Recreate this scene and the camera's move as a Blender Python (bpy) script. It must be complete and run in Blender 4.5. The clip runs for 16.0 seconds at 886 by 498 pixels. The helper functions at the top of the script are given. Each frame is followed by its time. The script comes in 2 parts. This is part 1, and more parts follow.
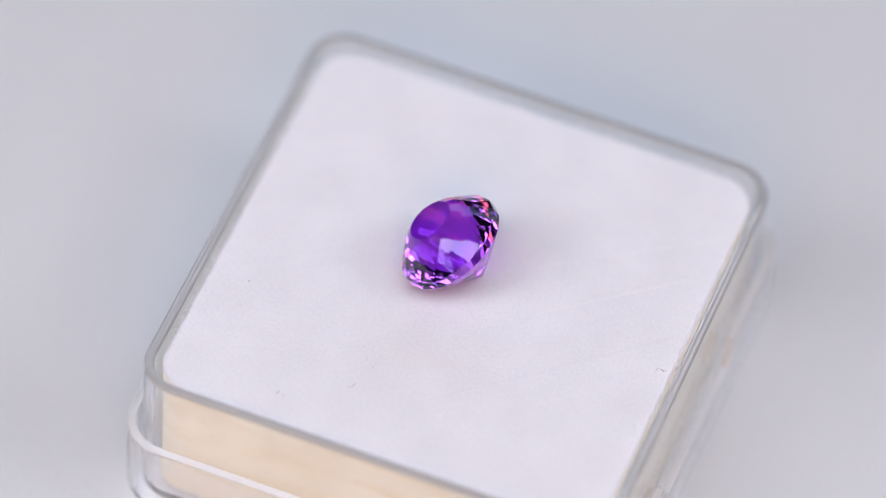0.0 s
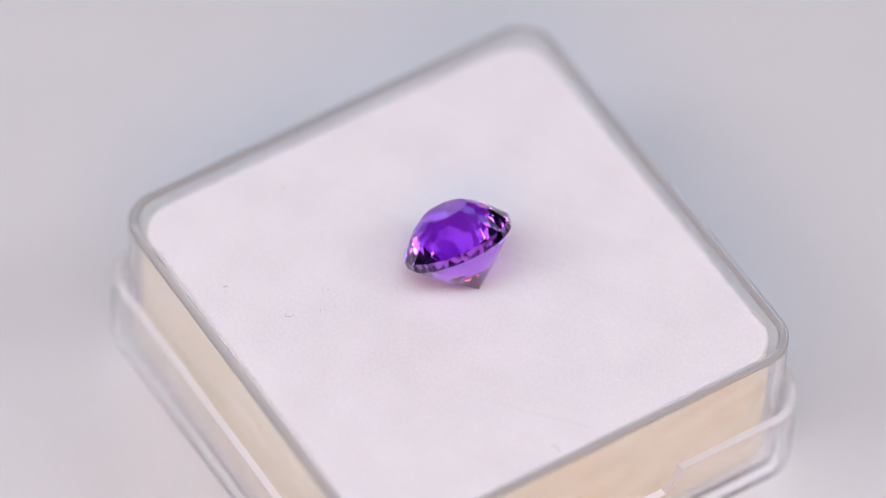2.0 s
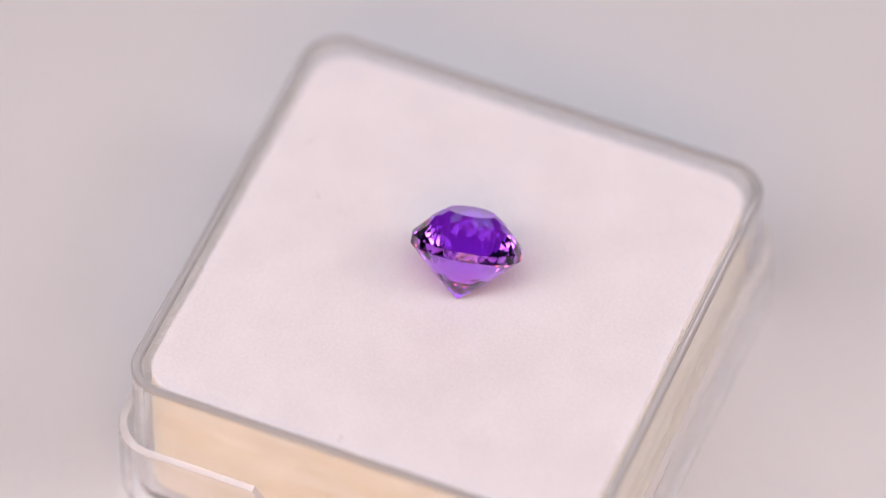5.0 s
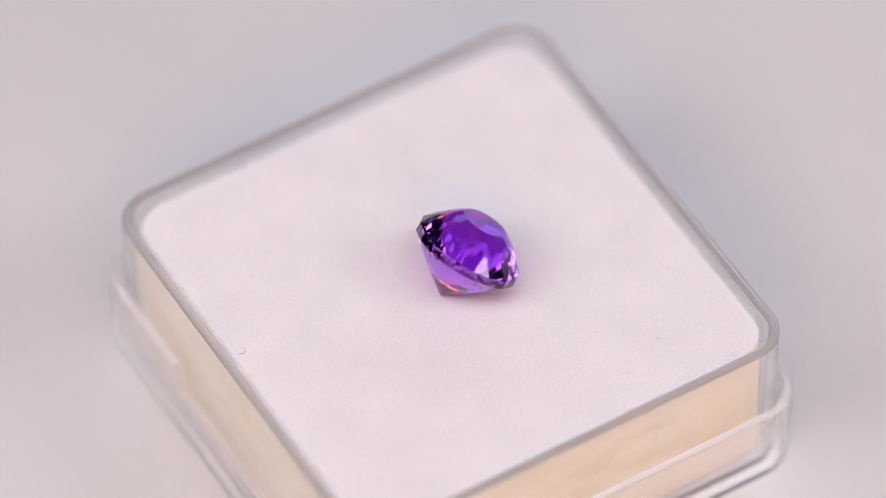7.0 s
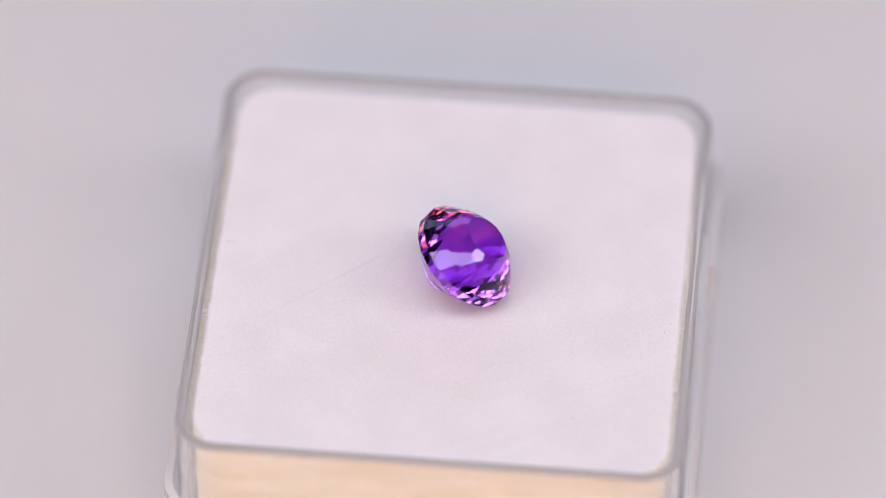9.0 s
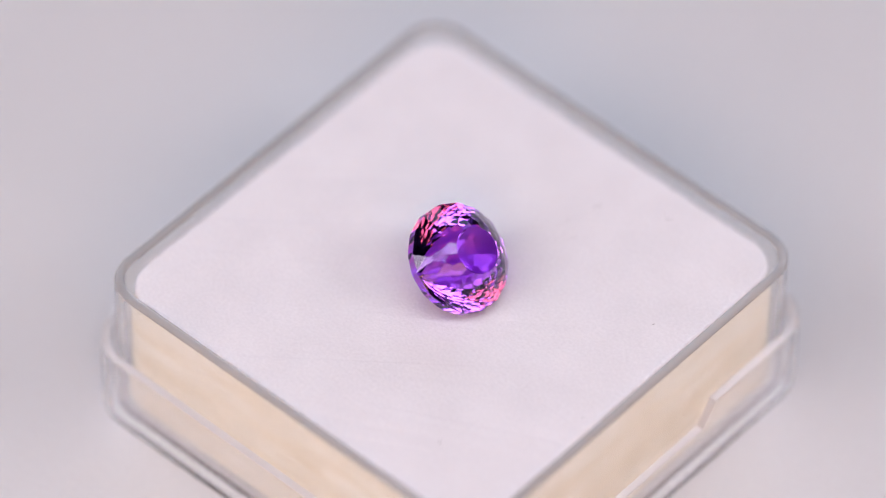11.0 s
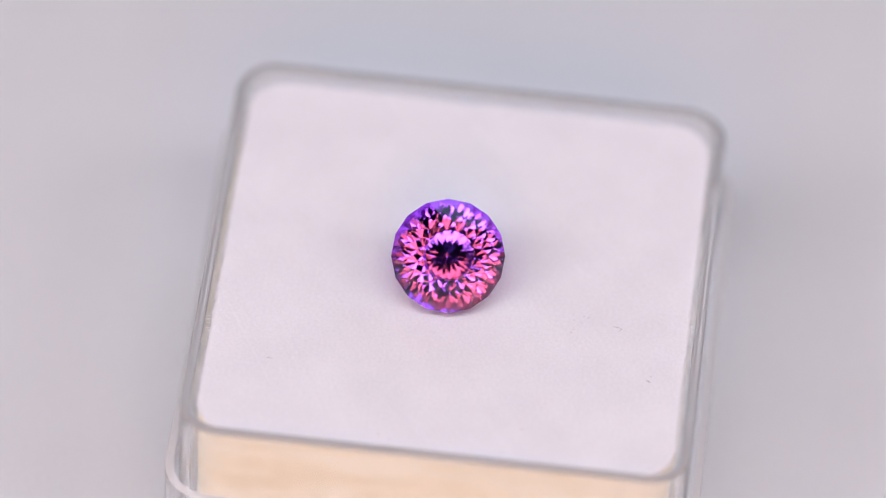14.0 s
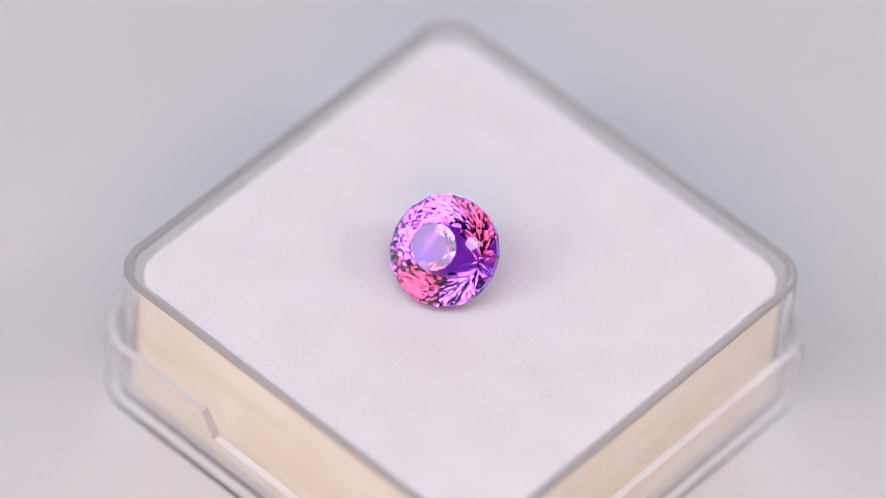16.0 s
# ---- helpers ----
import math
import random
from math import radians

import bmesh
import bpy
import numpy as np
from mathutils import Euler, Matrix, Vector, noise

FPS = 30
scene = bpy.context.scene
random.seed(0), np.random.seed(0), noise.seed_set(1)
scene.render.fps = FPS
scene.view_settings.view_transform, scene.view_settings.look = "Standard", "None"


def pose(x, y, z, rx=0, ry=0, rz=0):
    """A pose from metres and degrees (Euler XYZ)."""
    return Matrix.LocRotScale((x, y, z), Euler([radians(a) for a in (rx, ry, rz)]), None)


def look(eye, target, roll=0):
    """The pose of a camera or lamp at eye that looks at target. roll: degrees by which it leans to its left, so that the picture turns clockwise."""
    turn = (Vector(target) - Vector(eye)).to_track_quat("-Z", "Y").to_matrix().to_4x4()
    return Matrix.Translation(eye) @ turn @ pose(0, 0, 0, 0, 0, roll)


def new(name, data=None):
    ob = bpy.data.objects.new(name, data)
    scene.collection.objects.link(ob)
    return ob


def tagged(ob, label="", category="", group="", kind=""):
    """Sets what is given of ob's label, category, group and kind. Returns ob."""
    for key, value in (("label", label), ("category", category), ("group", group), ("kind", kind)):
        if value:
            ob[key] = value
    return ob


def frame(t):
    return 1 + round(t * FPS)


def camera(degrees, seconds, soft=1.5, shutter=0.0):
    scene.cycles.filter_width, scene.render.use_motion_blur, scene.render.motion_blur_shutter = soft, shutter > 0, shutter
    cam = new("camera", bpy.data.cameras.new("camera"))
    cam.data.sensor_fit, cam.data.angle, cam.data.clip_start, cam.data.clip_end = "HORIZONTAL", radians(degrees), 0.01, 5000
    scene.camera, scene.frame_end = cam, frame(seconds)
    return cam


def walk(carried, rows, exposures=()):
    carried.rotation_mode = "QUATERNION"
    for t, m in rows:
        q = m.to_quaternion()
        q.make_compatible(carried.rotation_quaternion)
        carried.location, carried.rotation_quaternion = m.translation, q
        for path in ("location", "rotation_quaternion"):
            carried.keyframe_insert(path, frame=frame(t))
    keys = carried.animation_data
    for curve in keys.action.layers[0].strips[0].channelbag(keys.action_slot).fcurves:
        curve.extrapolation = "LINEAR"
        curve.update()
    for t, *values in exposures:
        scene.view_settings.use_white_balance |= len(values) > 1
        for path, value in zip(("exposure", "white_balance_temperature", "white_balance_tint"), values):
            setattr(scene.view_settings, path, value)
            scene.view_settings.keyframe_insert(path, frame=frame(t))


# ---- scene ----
cam = camera(8.023, 16.0, soft=0.5)
LIFT = 0.0112          # height of the pad's top over the turntable
EYE = pose(0, -0.24487, 0.29611 + LIFT, 39.8218, -1.5093, 1.9975)
cam.data.dof.use_dof = True
cam.data.dof.focus_distance = 0.3812
cam.data.dof.aperture_fstop = 11.5
walk(cam, [(0.0, EYE), (16.0, EYE)], exposures=[
    (0.0, -0.06, 5900, 12.5), (1.2, -0.06, 6040, 14.5), (2.0, -0.06, 6140, 17), (2.5, -0.06, 6690, 22), (4.0, -0.06, 6700, 22),
    (7.0, -0.06, 6540, 21), (9.0, -0.06, 6360, 20.5), (12.0, -0.06, 6270, 20), (16.0, -0.06, 6240, 19.5)])

# ---- light: a soft panel over the table, a cool window behind it, the dim room ----
world = bpy.data.worlds.new("room_air")
world.use_nodes = True
world.node_tree.nodes["Background"].inputs["Color"].default_value = (0.8, 0.85, 1.0, 1)
world.node_tree.nodes["Background"].inputs["Strength"].default_value = 0.24
scene.world = world


def area_lamp(name, m, sx, sy, watts, colour):
    data = bpy.data.lights.new(name, "AREA")
    data.shape, data.size, data.size_y, data.energy, data.color = "RECTANGLE", sx, sy, watts, colour
    ob = new(name, data)
    ob.matrix_world = m
    return ob


area_lamp("softbox_light", look((0.0, -0.221, 0.691), (0, 0, 0.01)), 0.76, 0.26, 3.36, (0.90, 0.95, 1.0))
area_lamp("window_light", look((0.5, 1.9, 1.2), (0, 0, 0.0)), 2.6, 1.0, 10.5, (0.60, 0.77, 1.0))
area_lamp("lamp_light", look((-0.42, -0.23, 0.44), (0, 0, 0.01)), 0.25, 0.25, 1.30, (1.0, 0.95, 0.92))
area_lamp("lamp_light", look((0.468, -0.134, 0.441), (0, 0, 0.01)), 0.17, 0.17, 0.86, (1.0, 0.95, 0.92))
area_lamp("warm_lamp_light", look((0.0, -0.58, 0.41), (0, 0, 0.01)), 0.54, 0.26, 1.75, (1.0, 0.50, 0.16))


# ---- materials ----
def material(name):
    m = bpy.data.materials.new(name)
    m.use_nodes = True
    nt = m.node_tree
    return m, nt, nt.nodes["Principled BSDF"]


def speckled(name, dark, light, rough=0.6, scale=800.0, fine=6000.0, bump=0.2, depth=0.00004, spec=0.5):
    """A matt surface with variation at two scales and a fine relief."""
    m, nt, b = material(name)
    tc = nt.nodes.new("ShaderNodeTexCoord")
    n1 = nt.nodes.new("ShaderNodeTexNoise")
    n1.inputs["Scale"].default_value, n1.inputs["Detail"].default_value = scale, 3
    n2 = nt.nodes.new("ShaderNodeTexNoise")
    n2.inputs["Scale"].default_value, n2.inputs["Detail"].default_value = fine, 2
    add = nt.nodes.new("ShaderNodeMath")
    add.operation = "ADD"
    half = nt.nodes.new("ShaderNodeMath")
    half.operation, half.inputs[1].default_value = "MULTIPLY", 0.5
    ramp = nt.nodes.new("ShaderNodeValToRGB")
    ramp.color_ramp.elements[0].position, ramp.color_ramp.elements[1].position = 0.35, 0.65
    ramp.color_ramp.elements[0].color, ramp.color_ramp.elements[1].color = (*dark, 1), (*light, 1)
    bp = nt.nodes.new("ShaderNodeBump")
    bp.inputs["Strength"].default_value, bp.inputs["Distance"].default_value = bump, depth
    for n in (n1, n2):
        nt.links.new(tc.outputs["Object"], n.inputs["Vector"])
    nt.links.new(n1.outputs["Fac"], add.inputs[0])
    nt.links.new(n2.outputs["Fac"], add.inputs[1])
    nt.links.new(add.outputs[0], half.inputs[0])
    nt.links.new(half.outputs[0], ramp.inputs["Fac"])
    nt.links.new(ramp.outputs["Color"], b.inputs["Base Color"])
    nt.links.new(n2.outputs["Fac"], bp.inputs["Height"])
    nt.links.new(bp.outputs["Normal"], b.inputs["Normal"])
    b.inputs["Roughness"].default_value = rough
    b.inputs["Specular IOR Level"].default_value = spec
    return m


def glassy(name, colour, ior, rough=0.0):
    m = bpy.data.materials.new(name)
    m.use_nodes = True
    nt = m.node_tree
    nt.nodes.clear()
    g = nt.nodes.new("ShaderNodeBsdfGlass")
    g.inputs["Color"].default_value = (*colour, 1)
    g.inputs["IOR"].default_value, g.inputs["Roughness"].default_value = ior, rough
    out = nt.nodes.new("ShaderNodeOutputMaterial")
    nt.links.new(g.outputs[0], out.inputs["Surface"])
    return m


def lightened_plastic(name, white_mix, pale_tint=(0.80, 0.78, 0.78)):
    """Clear plastic, with some matt white mixed in to paint missing light."""
    m = glassy(name, (0.99, 0.99, 0.992), 1.52, 0.03)
    nt = m.node_tree
    g = next(n for n in nt.nodes if n.type == "BSDF_GLASS")
    out = next(n for n in nt.nodes if n.type == "OUTPUT_MATERIAL")
    d = nt.nodes.new("ShaderNodeBsdfDiffuse")
    d.inputs["Color"].default_value = (*pale_tint, 1)
    mix = nt.nodes.new("ShaderNodeMixShader")
    mix.inputs[0].default_value = white_mix
    nt.links.new(g.outputs[0], mix.inputs[1])
    nt.links.new(d.outputs[0], mix.inputs[2])
    nt.links.new(mix.outputs[0], out.inputs["Surface"])
    return m


def streaked_foam(name, dark, light):
    """Cut foam: cloudy streaks along the cut, pores and a pitted relief."""
    m = speckled(name, dark, light, 0.95, 420, 5000, 0.4, 0.00006, 0.1)
    nt = m.node_tree
    tc = next(n for n in nt.nodes if n.type == "TEX_COORD")
    ramp = next(n for n in nt.nodes if n.type == "VALTORGB")
    b = nt.nodes["Principled BSDF"]
    stretch = nt.nodes.new("ShaderNodeMapping")
    stretch.inputs["Scale"].default_value = (1.0, 1.0, 5.0)
    stretch.inputs["Rotation"].default_value = (0.05, 0.04, 0.0)
    cloud = nt.nodes.new("ShaderNodeTexNoise")
    cloud.inputs["Scale"].default_value, cloud.inputs["Detail"].default_value = 170, 4
    tone = nt.nodes.new("ShaderNodeValToRGB")
    tone.color_ramp.elements[0].position, tone.color_ramp.elements[1].position = 0.34, 0.62
    tone.color_ramp.elements[0].color, tone.color_ramp.elements[1].color = (0.93, 0.88, 0.79, 1), (1.0, 1.0, 1.0, 1)
    pores = nt.nodes.new("ShaderNodeTexVoronoi")
    pores.inputs["Scale"].default_value = 1500
    pit = nt.nodes.new("ShaderNodeValToRGB")
    pit.color_ramp.elements[0].position, pit.color_ramp.elements[1].position = 0.06, 0.16
    pit.color_ramp.elements[0].color, pit.color_ramp.elements[1].color = (0.72, 0.66, 0.58, 1), (1.0, 1.0, 1.0, 1)
    nt.links.new(tc.outputs["Object"], stretch.inputs["Vector"])
    nt.links.new(stretch.outputs["Vector"], cloud.inputs["Vector"])
    nt.links.new(tc.outputs["Object"], pores.inputs["Vector"])
    nt.links.new(cloud.outputs["Fac"], tone.inputs["Fac"])
    nt.links.new(pores.outputs["Distance"], pit.inputs["Fac"])
    last = ramp.outputs["Color"]
    for n in (tone, pit):
        mix = nt.nodes.new("ShaderNodeMixRGB")
        mix.blend_type, mix.inputs[0].default_value = "MULTIPLY", 1.0
        nt.links.new(last, mix.inputs[1])
        nt.links.new(n.outputs["Color"], mix.inputs[2])
        last = mix.outputs["Color"]
    nt.links.new(last, b.inputs["Base Color"])
    return m


FLOCK = speckled("white_flock", (0.715, 0.70, 0.73), (0.785, 0.77, 0.80), 0.95, 250, 5000, 0.5, 0.00005, 0.1)
FOAM = streaked_foam("cream_foam", (0.72, 0.70, 0.60), (0.82, 0.805, 0.72))
PLATE = speckled("matt_white_plastic", (0.60, 0.60, 0.61), (0.64, 0.64, 0.65), 0.42, 60, 3000, 0.1, 0.00001, 0.5)
PLASTIC = lightened_plastic("clear_styrene", 0.06)
# white mixed in for the lamp light that the clear sleeve edge catches
LIT_EDGE = lightened_plastic("lit_styrene_edge", 0.55, (0.90, 0.89, 0.90))
# matt white here paints the bright reflections along the clear tray rim
LIT_RIM = lightened_plastic("lit_styrene_rim", 0.33, (0.88, 0.87, 0.87))
AMETHYST, _, _stone = material("violet_crystal")
_stone.inputs["Base Color"].default_value = (0.53, 0.125, 0.97, 1)
_stone.inputs["Specular Tint"].default_value = (0.82, 0.72, 1.0, 1)
_stone.inputs["Transmission Weight"].default_value = 1.0
_stone.inputs["Roughness"].default_value = 0.0
_stone.inputs["IOR"].default_value = 1.75
LINT = speckled("grey_lint", (0.10, 0.09, 0.09), (0.30, 0.27, 0.26), 0.9)
WALL = speckled("dark_grey_paint", (0.10, 0.10, 0.11), (0.14, 0.14, 0.15), 0.9, 3, 200, 0.1, 0.0005)
WOOD = speckled("table_laminate", (0.42, 0.41, 0.40), (0.50, 0.49, 0.48), 0.5, 8, 300, 0.1, 0.0002)


# ---- mesh helpers ----
def part(name, bm, mat, parent=None, label=""):
    me = bpy.data.meshes.new(name)
    bm.to_mesh(me)
    bm.free()
    me.materials.append(mat)
    ob = new(name, me)
    if parent:
        ob.parent = parent
    return tagged(ob, label)


def slab(x0, x1, y0, y1, z0, z1, bevel=0.0):
    bm = bmesh.new()
    bmesh.ops.create_cube(bm, size=1, matrix=Matrix.Translation(((x0 + x1) / 2, (y0 + y1) / 2, (z0 + z1) / 2))
                          @ Matrix.Diagonal((x1 - x0, y1 - y0, z1 - z0, 1)))
    if bevel:
        bmesh.ops.bevel(bm, geom=bm.edges[:], offset=bevel, segments=3, affect="EDGES")
    return bm


def outline(hx, hy, r, steps=8, cuts=()):
    """The outline of a rounded rectangle, anticlockwise, as (x, y, side, along); cuts are places along each side."""
    pts = []
    for k in range(4):
        across, half = (hx, hy) if k % 2 == 0 else (hy, hx)
        n = Vector((math.cos(k * math.pi / 2), math.sin(k * math.pi / 2)))
        u = Vector((-n.y, n.x))
        for s in (-(half - r), *[c for c in cuts if abs(c) < half - r - 1e-5], half - r):
            p = n * across + u * s
            pts.append((p.x, p.y, k, s))
        centre = n * (across - r) + u * (half - r)
        for i in range(1, steps):
            a = i / steps * math.pi / 2
            p = centre + n * (r * math.cos(a)) + u * (r * math.sin(a))
            pts.append((p.x, p.y, -1, 0.0))
    return pts


def loft(loops, close_first=True, close_last=True):
    bm = bmesh.new()
    rings = [[bm.verts.new(p) for p in loop] for loop in loops]
    n = len(rings[0])
    for a, b in zip(rings, rings[1:]):
        for i in range(n):
            bm.faces.new((a[i], a[(i + 1) % n], b[(i + 1) % n], b[i]))
    if close_first:
        bm.faces.new(rings[0][::-1])
    if close_last:
        bm.faces.new(rings[-1])
    bmesh.ops.recalc_face_normals(bm, faces=bm.faces[:])
    return bm


def smooth_by_angle(ob, degrees=40):
    """Smooth faces, with sharp edges where the faces turn by more than the angle."""
    bm = bmesh.new()
    bm.from_mesh(ob.data)
    for f in bm.faces:
        f.smooth = len(f.verts) == 4
    for e in bm.edges:
        e.smooth = len(e.link_faces) == 2 and e.calc_face_angle(0) < radians(degrees)
    bm.to_mesh(ob.data)
    bm.free()
    return ob


# ---- the room that closes the place ----
def room():
    tagged(part("floor", slab(-2, 2, -2, 2.5, -0.80, -0.75), WALL), "plain dark grey floor under the table", "floor", kind="structure")
    tagged(part("ceiling", slab(-2, 2, -2, 2.5, 1.75, 1.80), WALL), "plain dark grey painted ceiling", "ceiling", kind="structure")
    for name, box in (("wall_north", (-2, 2, 2.5, 2.6)), ("wall_south", (-2, 2, -2.1, -2)),
                      ("wall_east", (2, 2.1, -2.1, 2.6)), ("wall_west", (-2.1, -2, -2.1, 2.6))):
        tagged(part(name, slab(*box, -0.80, 1.80), WALL), "plain dark grey painted wall", "wall", kind="structure")
    table = tagged(new("table"), "plain pale table under the turntable", "table")
    part("tabletop", slab(-0.7, 0.7, -0.45, 0.45, -0.06, -0.03, 0.004), WOOD, table)
    for x in (-0.64, 0.64):
        for y in (-0.39, 0.39):
            part("leg", slab(x - 0.025, x + 0.025, y - 0.025, y + 0.025, -0.75, -0.06, 0.004), WOOD, table)


def turntable():
    thing = tagged(new("turntable"), "matt white round turntable, slowly turning", "turntable")

    def disc(rows):
        return loft([[(r * math.cos(i * math.pi / 64), r * math.sin(i * math.pi / 64), z) for i in range(128)] for r, z in rows])
    smooth_by_angle(part("base", disc([(0.10, -0.03), (0.105, -0.028), (0.105, -0.014), (0.10, -0.013)]), PLATE, thing))
    plate = smooth_by_angle(part("plate", disc([(0.148, -0.010), (0.15, -0.008), (0.15, -0.002), (0.148, 0.0)]), PLATE, thing))
    return plate


# ---- the clear box ----
HX, HY = 0.01520, 0.01530        # half sizes of the tray
MM = 0.001
BOX = Matrix.Translation((0.00032, -0.00027, 0)) @ pose(0, 0, 0, 0, 0, -19.45)   # the box's place on the turntable


def highlight_edge(ob, low, mat):
    """Gives top faces of a clear wall above the given height a painted highlight."""
    ob.data.materials.append(mat)
    for f in ob.data.polygons:
        if f.normal.z > 0.35 and f.center.z > low * MM:
            f.material_index = 1
    return ob


def tray(parent):
    top, w, r = 0.62, 0.62, 2.5
    rows = [(0.5, -10.1), (0.1, -9.9), (0.0, -9.5), (0.0, -9.4), (0.0, top - 0.20), (0.0, top - 0.15), (0.045, top - 0.045), (0.14, top), (w - 0.14, top),
            (w - 0.045, top - 0.045), (w, top - 0.15), (w, top - 0.20), (w, -9.35), (w, -9.4)]
    loops = [[(x, y, z * MM) for x, y, k, s in outline(HX - d * MM, HY - d * MM, (r - d) * MM)] for d, z in rows]
    ob = smooth_by_angle(part("tray", loft(loops), PLASTIC, parent, "clear plastic tray with a thin rounded rim"), 60)
    ob.visible_shadow = False
    return highlight_edge(ob, 0.0, LIT_RIM)


def sleeve(parent):
    """The wider lower half, with a shallow finger notch in two opposite sides."""
    w, r = 0.52, 2.9
    cuts = [c * MM for c in (-6.4, -6.3, -5.2, -5.1, 5.1, 5.2, 6.3, 6.4)]

    def edge(k, s):
        s = abs(s) / MM
        if k not in (0, 2) or s > 6.3:
            return -4.8
        return -6.55 if s < 5.2 else -6.55 + (s - 5.2) / 1.1 * 1.75
    loops = []
    for d, z, at_edge in [(1.0, -11.18, 0), (0.45, -11.02, 0), (0.12, -10.65, 0), (0.0, -10.1, 0), (0.0, -10.0, 0), (0.0, -0.10, 1), (0.0, -0.04, 1), (0.04, 0.0, 1),
                          (w - 0.04, 0.0, 1), (w, -0.04, 1), (w, -0.10, 1), (w, -10.25, 0), (w, -10.3, 0)]:
        loops.append([(x, y, (z + (edge(k, s) if at_edge else 0)) * MM)
                      for x, y, k, s in outline(HX + (0.80 - d) * MM, HY + (0.80 - d) * MM, (r - d) * MM, 8, cuts)])
    ob = smooth_by_angle(part("sleeve", loft(loops), PLASTIC, parent, "wider clear plastic lower half with finger notches"), 28)
    ob.visible_shadow = False
    return highlight_edge(ob, -8.0, LIT_EDGE)


def hair(bm, points, radius):
    """A thin bent strand of four sides."""
    rings = []
    for i, p in enumerate(points):
        d = (points[min(i + 1, len(points) - 1)] - points[max(i - 1, 0)]).normalized()
        u = d.orthogonal().normalized()
        v = d.cross(u)
        r = radius * (0.6 if i in (0, len(points) - 1) else 1.0)
        rings.append([bm.verts.new(p + (u * math.cos(a) + v * math.sin(a)) * r) for a in (0, 1.571, 3.142, 4.712)])
    for a, b in zip(rings, rings[1:]):
        for i in range(4):
            bm.faces.new((a[i], a[(i + 1) % 4], b[(i + 1) % 4], b[i]))
    bm.faces.new(rings[0][::-1])
    bm.faces.new(rings[-1])


def specks(parent, half_x, half_y, places):
    """Grains of dust that stick to the outside of a box wall: side, along, height and size in millimetres."""
    rng = random.Random(8)
    for k, along, z, size in places:
        n = Vector((math.cos(k * math.pi / 2), math.sin(k * math.pi / 2), 0))
        u = Vector((-n.y, n.x, 0))
        p = n * ((half_x if k % 2 == 0 else half_y) + 0.01 * MM) + u * along * MM + Vector((0, 0, z * MM))
        bm = bmesh.new()
        bmesh.ops.create_icosphere(bm, subdivisions=1, radius=size / 2 * MM)
        for v in bm.verts:
            v.co = p + v.co * rng.uniform(0.5, 1.1)
        part("dust_grain", bm, LINT, parent, "dark dust grain")


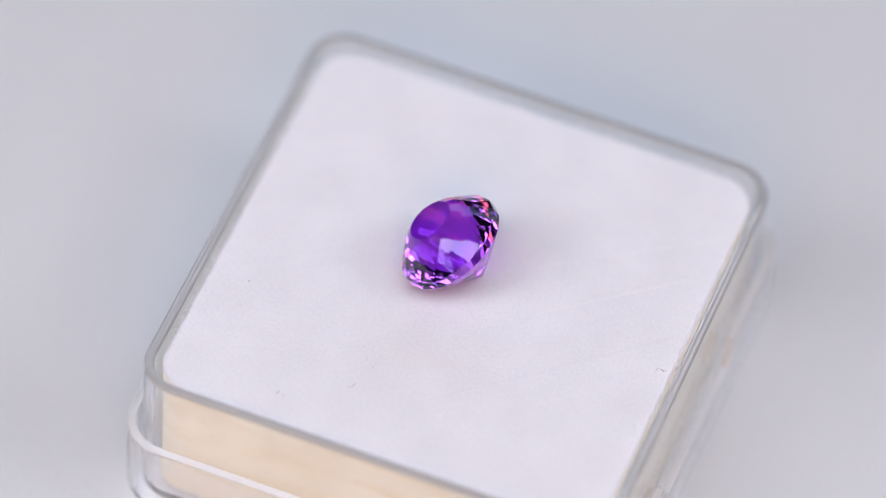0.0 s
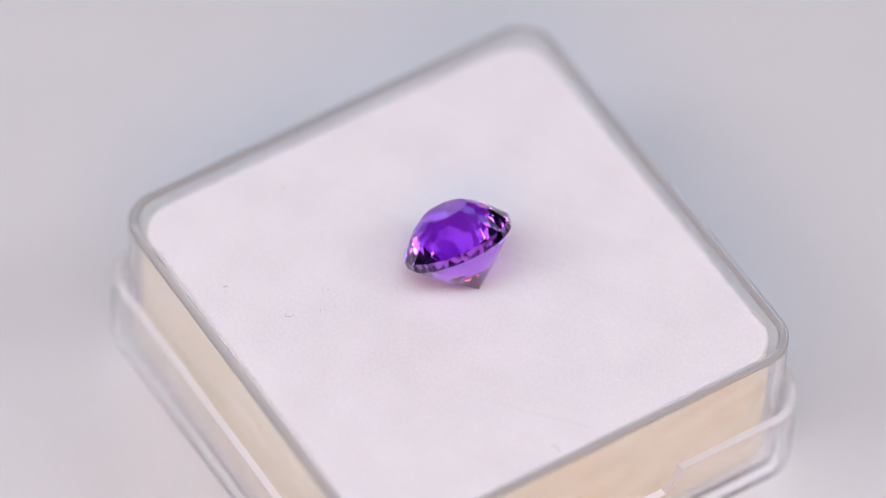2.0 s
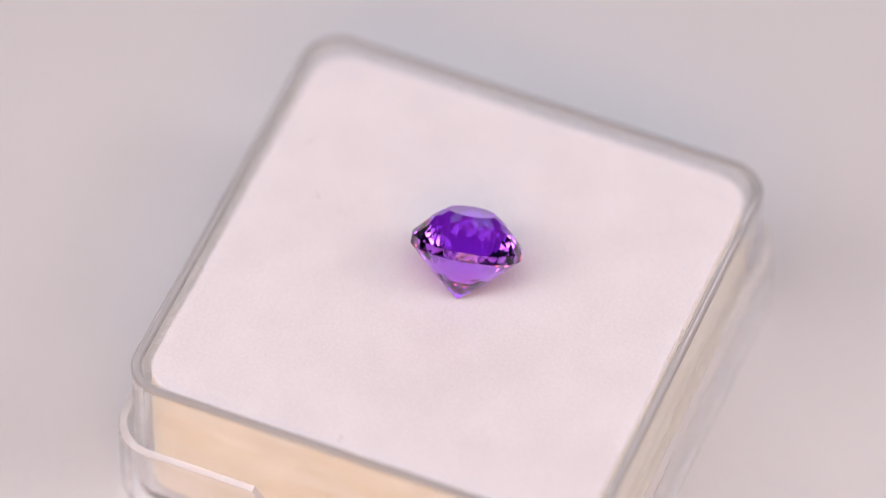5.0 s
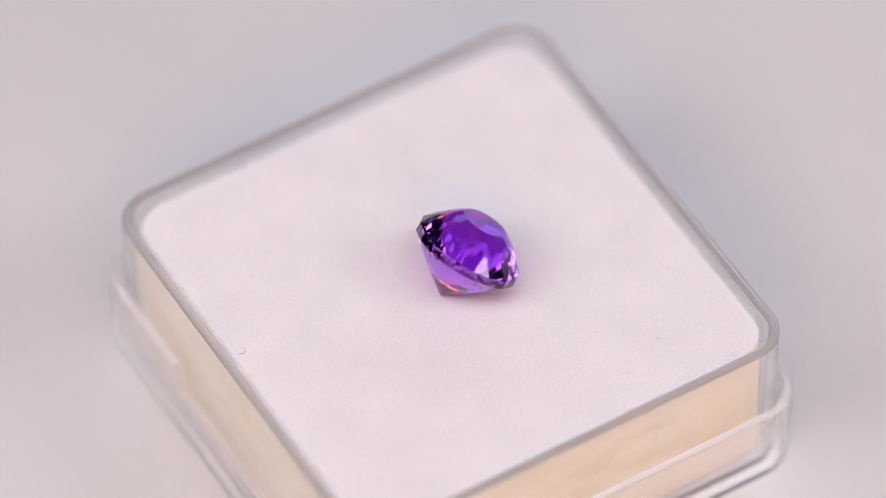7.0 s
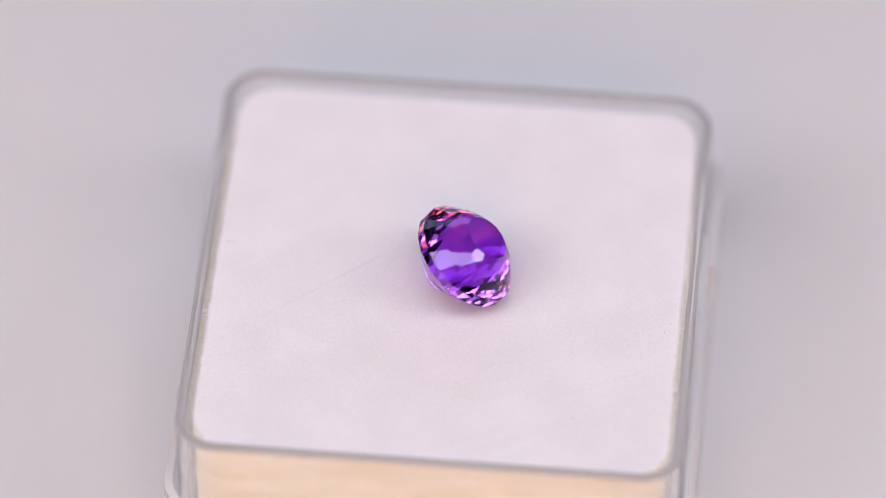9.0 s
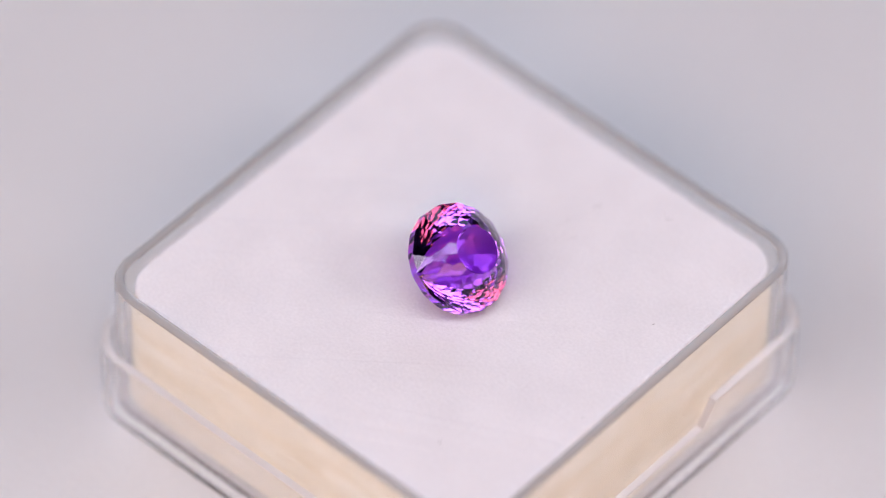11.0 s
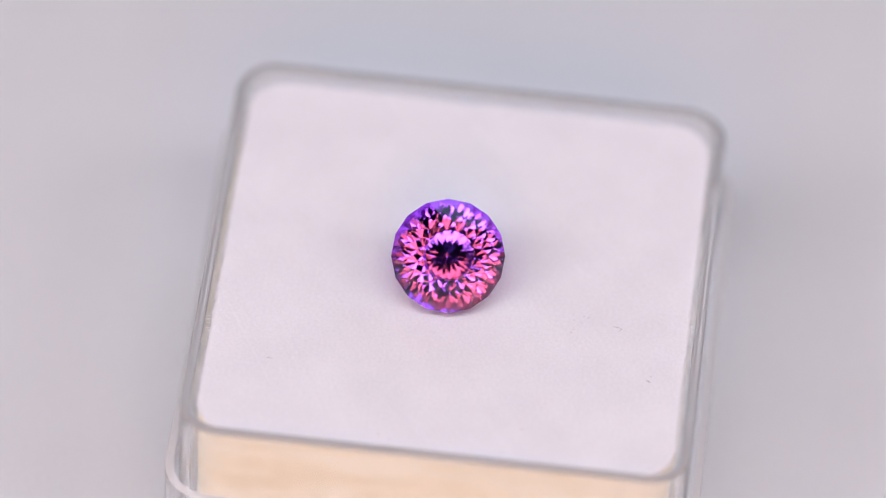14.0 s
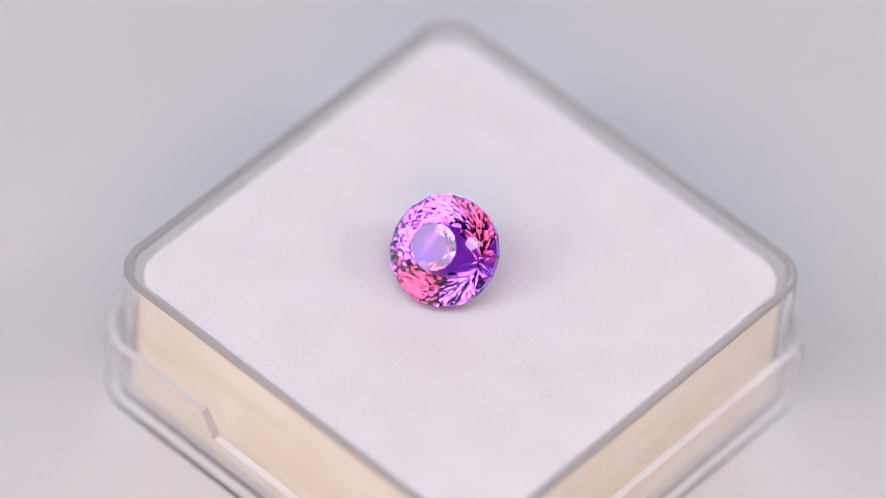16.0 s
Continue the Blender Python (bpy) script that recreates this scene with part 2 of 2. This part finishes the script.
def foam_pad():
    thing = tagged(new("foam_pad"), "cream foam pad with a white flocked top, inside the clear box", "pad")
    rng = random.Random(4)
    hx, hy = HX - 0.98 * MM, HY - 0.98 * MM
    body = [[(x, y, z * MM) for x, y, k, s in outline(hx - d * MM, hy - d * MM, (2.2 - d) * MM)]
            for d, z in [(0.1, -9.3), (0.0, -9.1), (0.0, -0.40), (0.05, -0.34)]]
    part("foam", loft(body), FOAM, thing, "cream foam sides")
    cuts = [i * 0.3 * MM for i in range(-40, 41)]
    sheet = []
    for d, z in [(0.0, -0.33), (-0.03, -0.2), (0.02, -0.06), (0.15, 0.0), (0.6, 0.0)]:
        sheet.append([(x + rng.gauss(0, 0.035) * MM, y + rng.gauss(0, 0.035) * MM, (z + rng.gauss(0, 0.01)) * MM)
                      for x, y, k, s in outline(hx - d * MM, hy - d * MM, (2.2 - d) * MM, 8, cuts)])
    flock = part("flock_sheet", loft(sheet), FLOCK, thing, "white flocked top sheet")
    edge = outline(hx, hy, 2.2 * MM, 8, [i * 0.1 * MM for i in range(-120, 121)])
    hairs = bmesh.new()
    for x, y, k, s in edge:
        for _ in range(2):
            out = Vector((x, y, 0)).normalized()
            root = Vector((x, y, 0)) - out * rng.uniform(0.02, 0.2) * MM + Vector((0, 0, -0.06 * MM))
            tip = root + out * rng.uniform(0.08, 0.46) * MM + Vector((rng.gauss(0, 0.07), rng.gauss(0, 0.07), rng.uniform(0.0, 0.14))) * MM
            hair(hairs, [root, root.lerp(tip, 0.55) + Vector((0, 0, 0.03 * MM)), tip], 0.012 * MM)
    tagged(part("flock_fuzz", hairs, FLOCK, flock, "frayed white flock fibres"), kind="stuff")
    back = BOX.inverted()

    def lint(points, radius):
        bm = bmesh.new()
        hair(bm, [back @ Vector((x * MM, y * MM, z * MM)) for x, y, z in points], radius * MM)
        part("lint", bm, LINT, flock, "dark stray lint")
    h = 0.03
    lint([(12.30, -6.35, h), (12.42, -6.10, 0.06), (12.66, -6.12, h), (12.80, -6.28, h), (12.98, -6.20, 0.05)], 0.014)
    lint([(-6.15, -8.70, h), (-6.02, -8.95, 0.07), (-5.80, -8.78, h), (-5.70, -8.52, h)], 0.013)
    lint([(-10.38, -9.62, h), (-10.20, -9.40, h)], 0.026)
    lint([(-4.20, 12.30, h), (-4.05, 12.42, 0.05), (-4.12, 12.58, h)], 0.012)
    lint([(-11.75, 6.70, h), (-11.68, 6.80, h)], 0.022)
    lint([(-9.98, -9.80, h), (-9.92, -9.68, h)], 0.020)
    lint([(-12.55, -1.25, h), (-12.43, -1.15, h)], 0.026)
    lint([(-11.26, 7.25, h), (-11.18, 7.35, h)], 0.020)
    for _ in range(9):
        a, r = rng.uniform(0, 6.28), rng.gauss(0, 0.55)
        x, y, l = -4.9 + r * math.cos(a) * 1.3, -6.25 + r * math.sin(a), rng.uniform(0.04, 0.16)
        lint([(x, y, h), (x + l * math.cos(a * 3), y + l * math.sin(a * 3), h)], rng.uniform(0.008, 0.018))
    return thing


# ---- the gemstone: a round cut with sixteen sides and staggered rows of facets ----
GEM_R = 3.45 * MM
SIDES = 16
GIRDLE = 0.060                  # half its height, in radii
TABLE_R = 0.42
CROWN = ((0.93, 50.0), (0.79, 47.5), (0.65, 43.0), (0.52, 35.0))            # each row's place, in radii, and slope
PAVILION = ((0.95, 46.6), (0.82, 44.8), (0.66, 43.0), (0.48, 41.7), (0.20, 40.2))


def slope_between(rows, r):
    """The slope of the profile at the radius r, between the rows."""
    rows = sorted(rows)
    return float(np.interp(r, [a for a, b in rows], [b for a, b in rows]))


def slope_above(r):
    return slope_between(CROWN, r)


def slope_below(r):
    return slope_between(PAVILION, r)


def height(slope, r, steps=200):
    """The rise of the profile from the girdle in to the radius r."""
    h = (1 - r) / steps
    return sum(math.tan(radians(slope(r + (i + 0.5) * h))) * h for i in range(steps))


def gem_planes():
    """Every facet as (part, point, outward normal), in radii."""
    rng = random.Random(16)
    planes = [("table_facet", Vector((0, 0, GIRDLE + height(slope_above, TABLE_R))), Vector((0, 0, 1)))]
    rim = math.cos(math.pi / SIDES)
    for i in range(SIDES):
        a0 = (i + 0.5) * 2 * math.pi / SIDES
        planes.append(("girdle", Vector((rim * math.cos(a0), rim * math.sin(a0), 0)), Vector((math.cos(a0), math.sin(a0), 0))))
        for name, slope, sign, rows in (("crown", slope_above, 1, CROWN), ("pavilion", slope_below, -1, PAVILION)):
            for j, (r, b) in enumerate(rows):
                a = a0 + (j % 2) * math.pi / SIDES
                b = radians(b + rng.uniform(-0.2, 0.2))
                a += radians(rng.uniform(-0.3, 0.3))
                z = sign * (GIRDLE + height(slope, r))
                n = Vector((math.sin(b) * math.cos(a), math.sin(b) * math.sin(a), sign * math.cos(b)))
                planes.append((name, Vector((r * math.cos(a), r * math.sin(a), z)), n))
    return planes


def cut_polygon(poly, p, n):
    """The part of a polygon that lies behind the plane."""
    out = []
    for a, b in zip(poly, poly[1:] + poly[:1]):
        da, db = n.dot(a - p), n.dot(b - p)
        if da <= 0:
            out.append(a)
        if (da < 0 < db) or (db < 0 < da):
            out.append(a.lerp(b, da / (da - db)))
    return out


def gemstone():
    """The stone as the body behind all its planes, facet by facet."""
    gem = tagged(new("gemstone"), "round faceted purple amethyst lying tilted on the white pad", "gemstone")
    planes = gem_planes()
    meshes = {name: bmesh.new() for name in ("crown", "table_facet", "girdle", "pavilion")}
    points = []
    for name, p, n in planes:
        u = n.orthogonal().normalized()
        v = n.cross(u)
        poly = [p + u * x * 4 + v * y * 4 for x, y in ((-1, -1), (1, -1), (1, 1), (-1, 1))]
        for other, q, m in planes:
            if q is not p:
                poly = cut_polygon(poly, q, m)
            if len(poly) < 3:
                break
        if len(poly) < 3:
            continue
        bm = meshes[name]
        face = bm.faces.new([bm.verts.new(c * GEM_R) for c in poly])
        points += [c * GEM_R for c in poly]
        face.normal_update()
        if face.normal.dot(n) < 0:
            face.normal_flip()
    for name, bm in meshes.items():
        bmesh.ops.remove_doubles(bm, verts=bm.verts[:], dist=2e-6)
        part(name, bm, AMETHYST, gem)
    return gem, points


# ---- build ----
room()
plate = turntable()
gem_box = tagged(new("gem_box"), "small square clear plastic gem box standing on the turntable", "box")
specks(tray(gem_box), HX, HY, [(2, -1.47, -3.75, 0.11), (2, -1.94, -3.34, 0.06), (2, -1.2, -4.1, 0.05), (1, 8.73, -1.02, 0.06),
                               (3, 3.24, -3.27, 0.10), (3, 3.0, -3.0, 0.06), (1, 11.9, -0.9, 0.05), (2, -0.8, -3.7, 0.08)])
specks(sleeve(gem_box), HX + 0.80 * MM, HY + 0.80 * MM, [(1, 9.28, -4.9, 0.09), (1, 9.24, -5.6, 0.08), (1, 4.4, -4.9, 0.11), (1, 5.47, -6.9, 0.09),
                                 (1, 1.47, -4.9, 0.07), (3, -11.25, -4.9, 0.12), (3, -10.71, -7.06, 0.07), (0, 2.85, -6.6, 0.14),
                                 (0, 3.3, -6.9, 0.08), (0, 3.87, -6.7, 0.10), (1, 2.67, -4.9, 0.08), (2, -12.55, -5.2, 0.07)])
pad = foam_pad()
gem, gem_points = gemstone()

RATE = 18.2124                 # degrees a second, clockwise from above
TILT = Vector((0, 0, 1)).rotation_difference(Vector((0.0238, -0.01996, 1))).to_matrix().to_4x4()


def gem_rest():
    """The gem's pose on the pad: its axis leans, and it lies on a pavilion facet."""
    axis = pose(0, 0, 0, 0, 0, 14.18 * RATE).to_3x3() @ Vector((0, -math.cos(radians(50.4)), math.sin(radians(50.4))))
    turn = Vector((0, 0, 1)).rotation_difference(axis).to_matrix().to_4x4() @ pose(0, 0, 0, 0, 0, 11.25)
    low = min((turn @ p).z for p in gem_points)
    return Matrix.Translation((-0.00043, 0.00065, -low + 0.00004)) @ turn


def motions():
    times = [i * 0.25 for i in range(65)]
    rest = gem_rest()

    def turned(t):
        return pose(0, 0, LIFT, 0, 0, -RATE * t) @ TILT
    walk(gem_box, [(t, turned(t) @ BOX) for t in times])
    walk(pad, [(t, turned(t) @ BOX) for t in times])
    walk(gem, [(t, turned(t) @ rest) for t in times])
    walk(plate, [(t, turned(t) @ pose(0, 0, -LIFT)) for t in times])


motions()
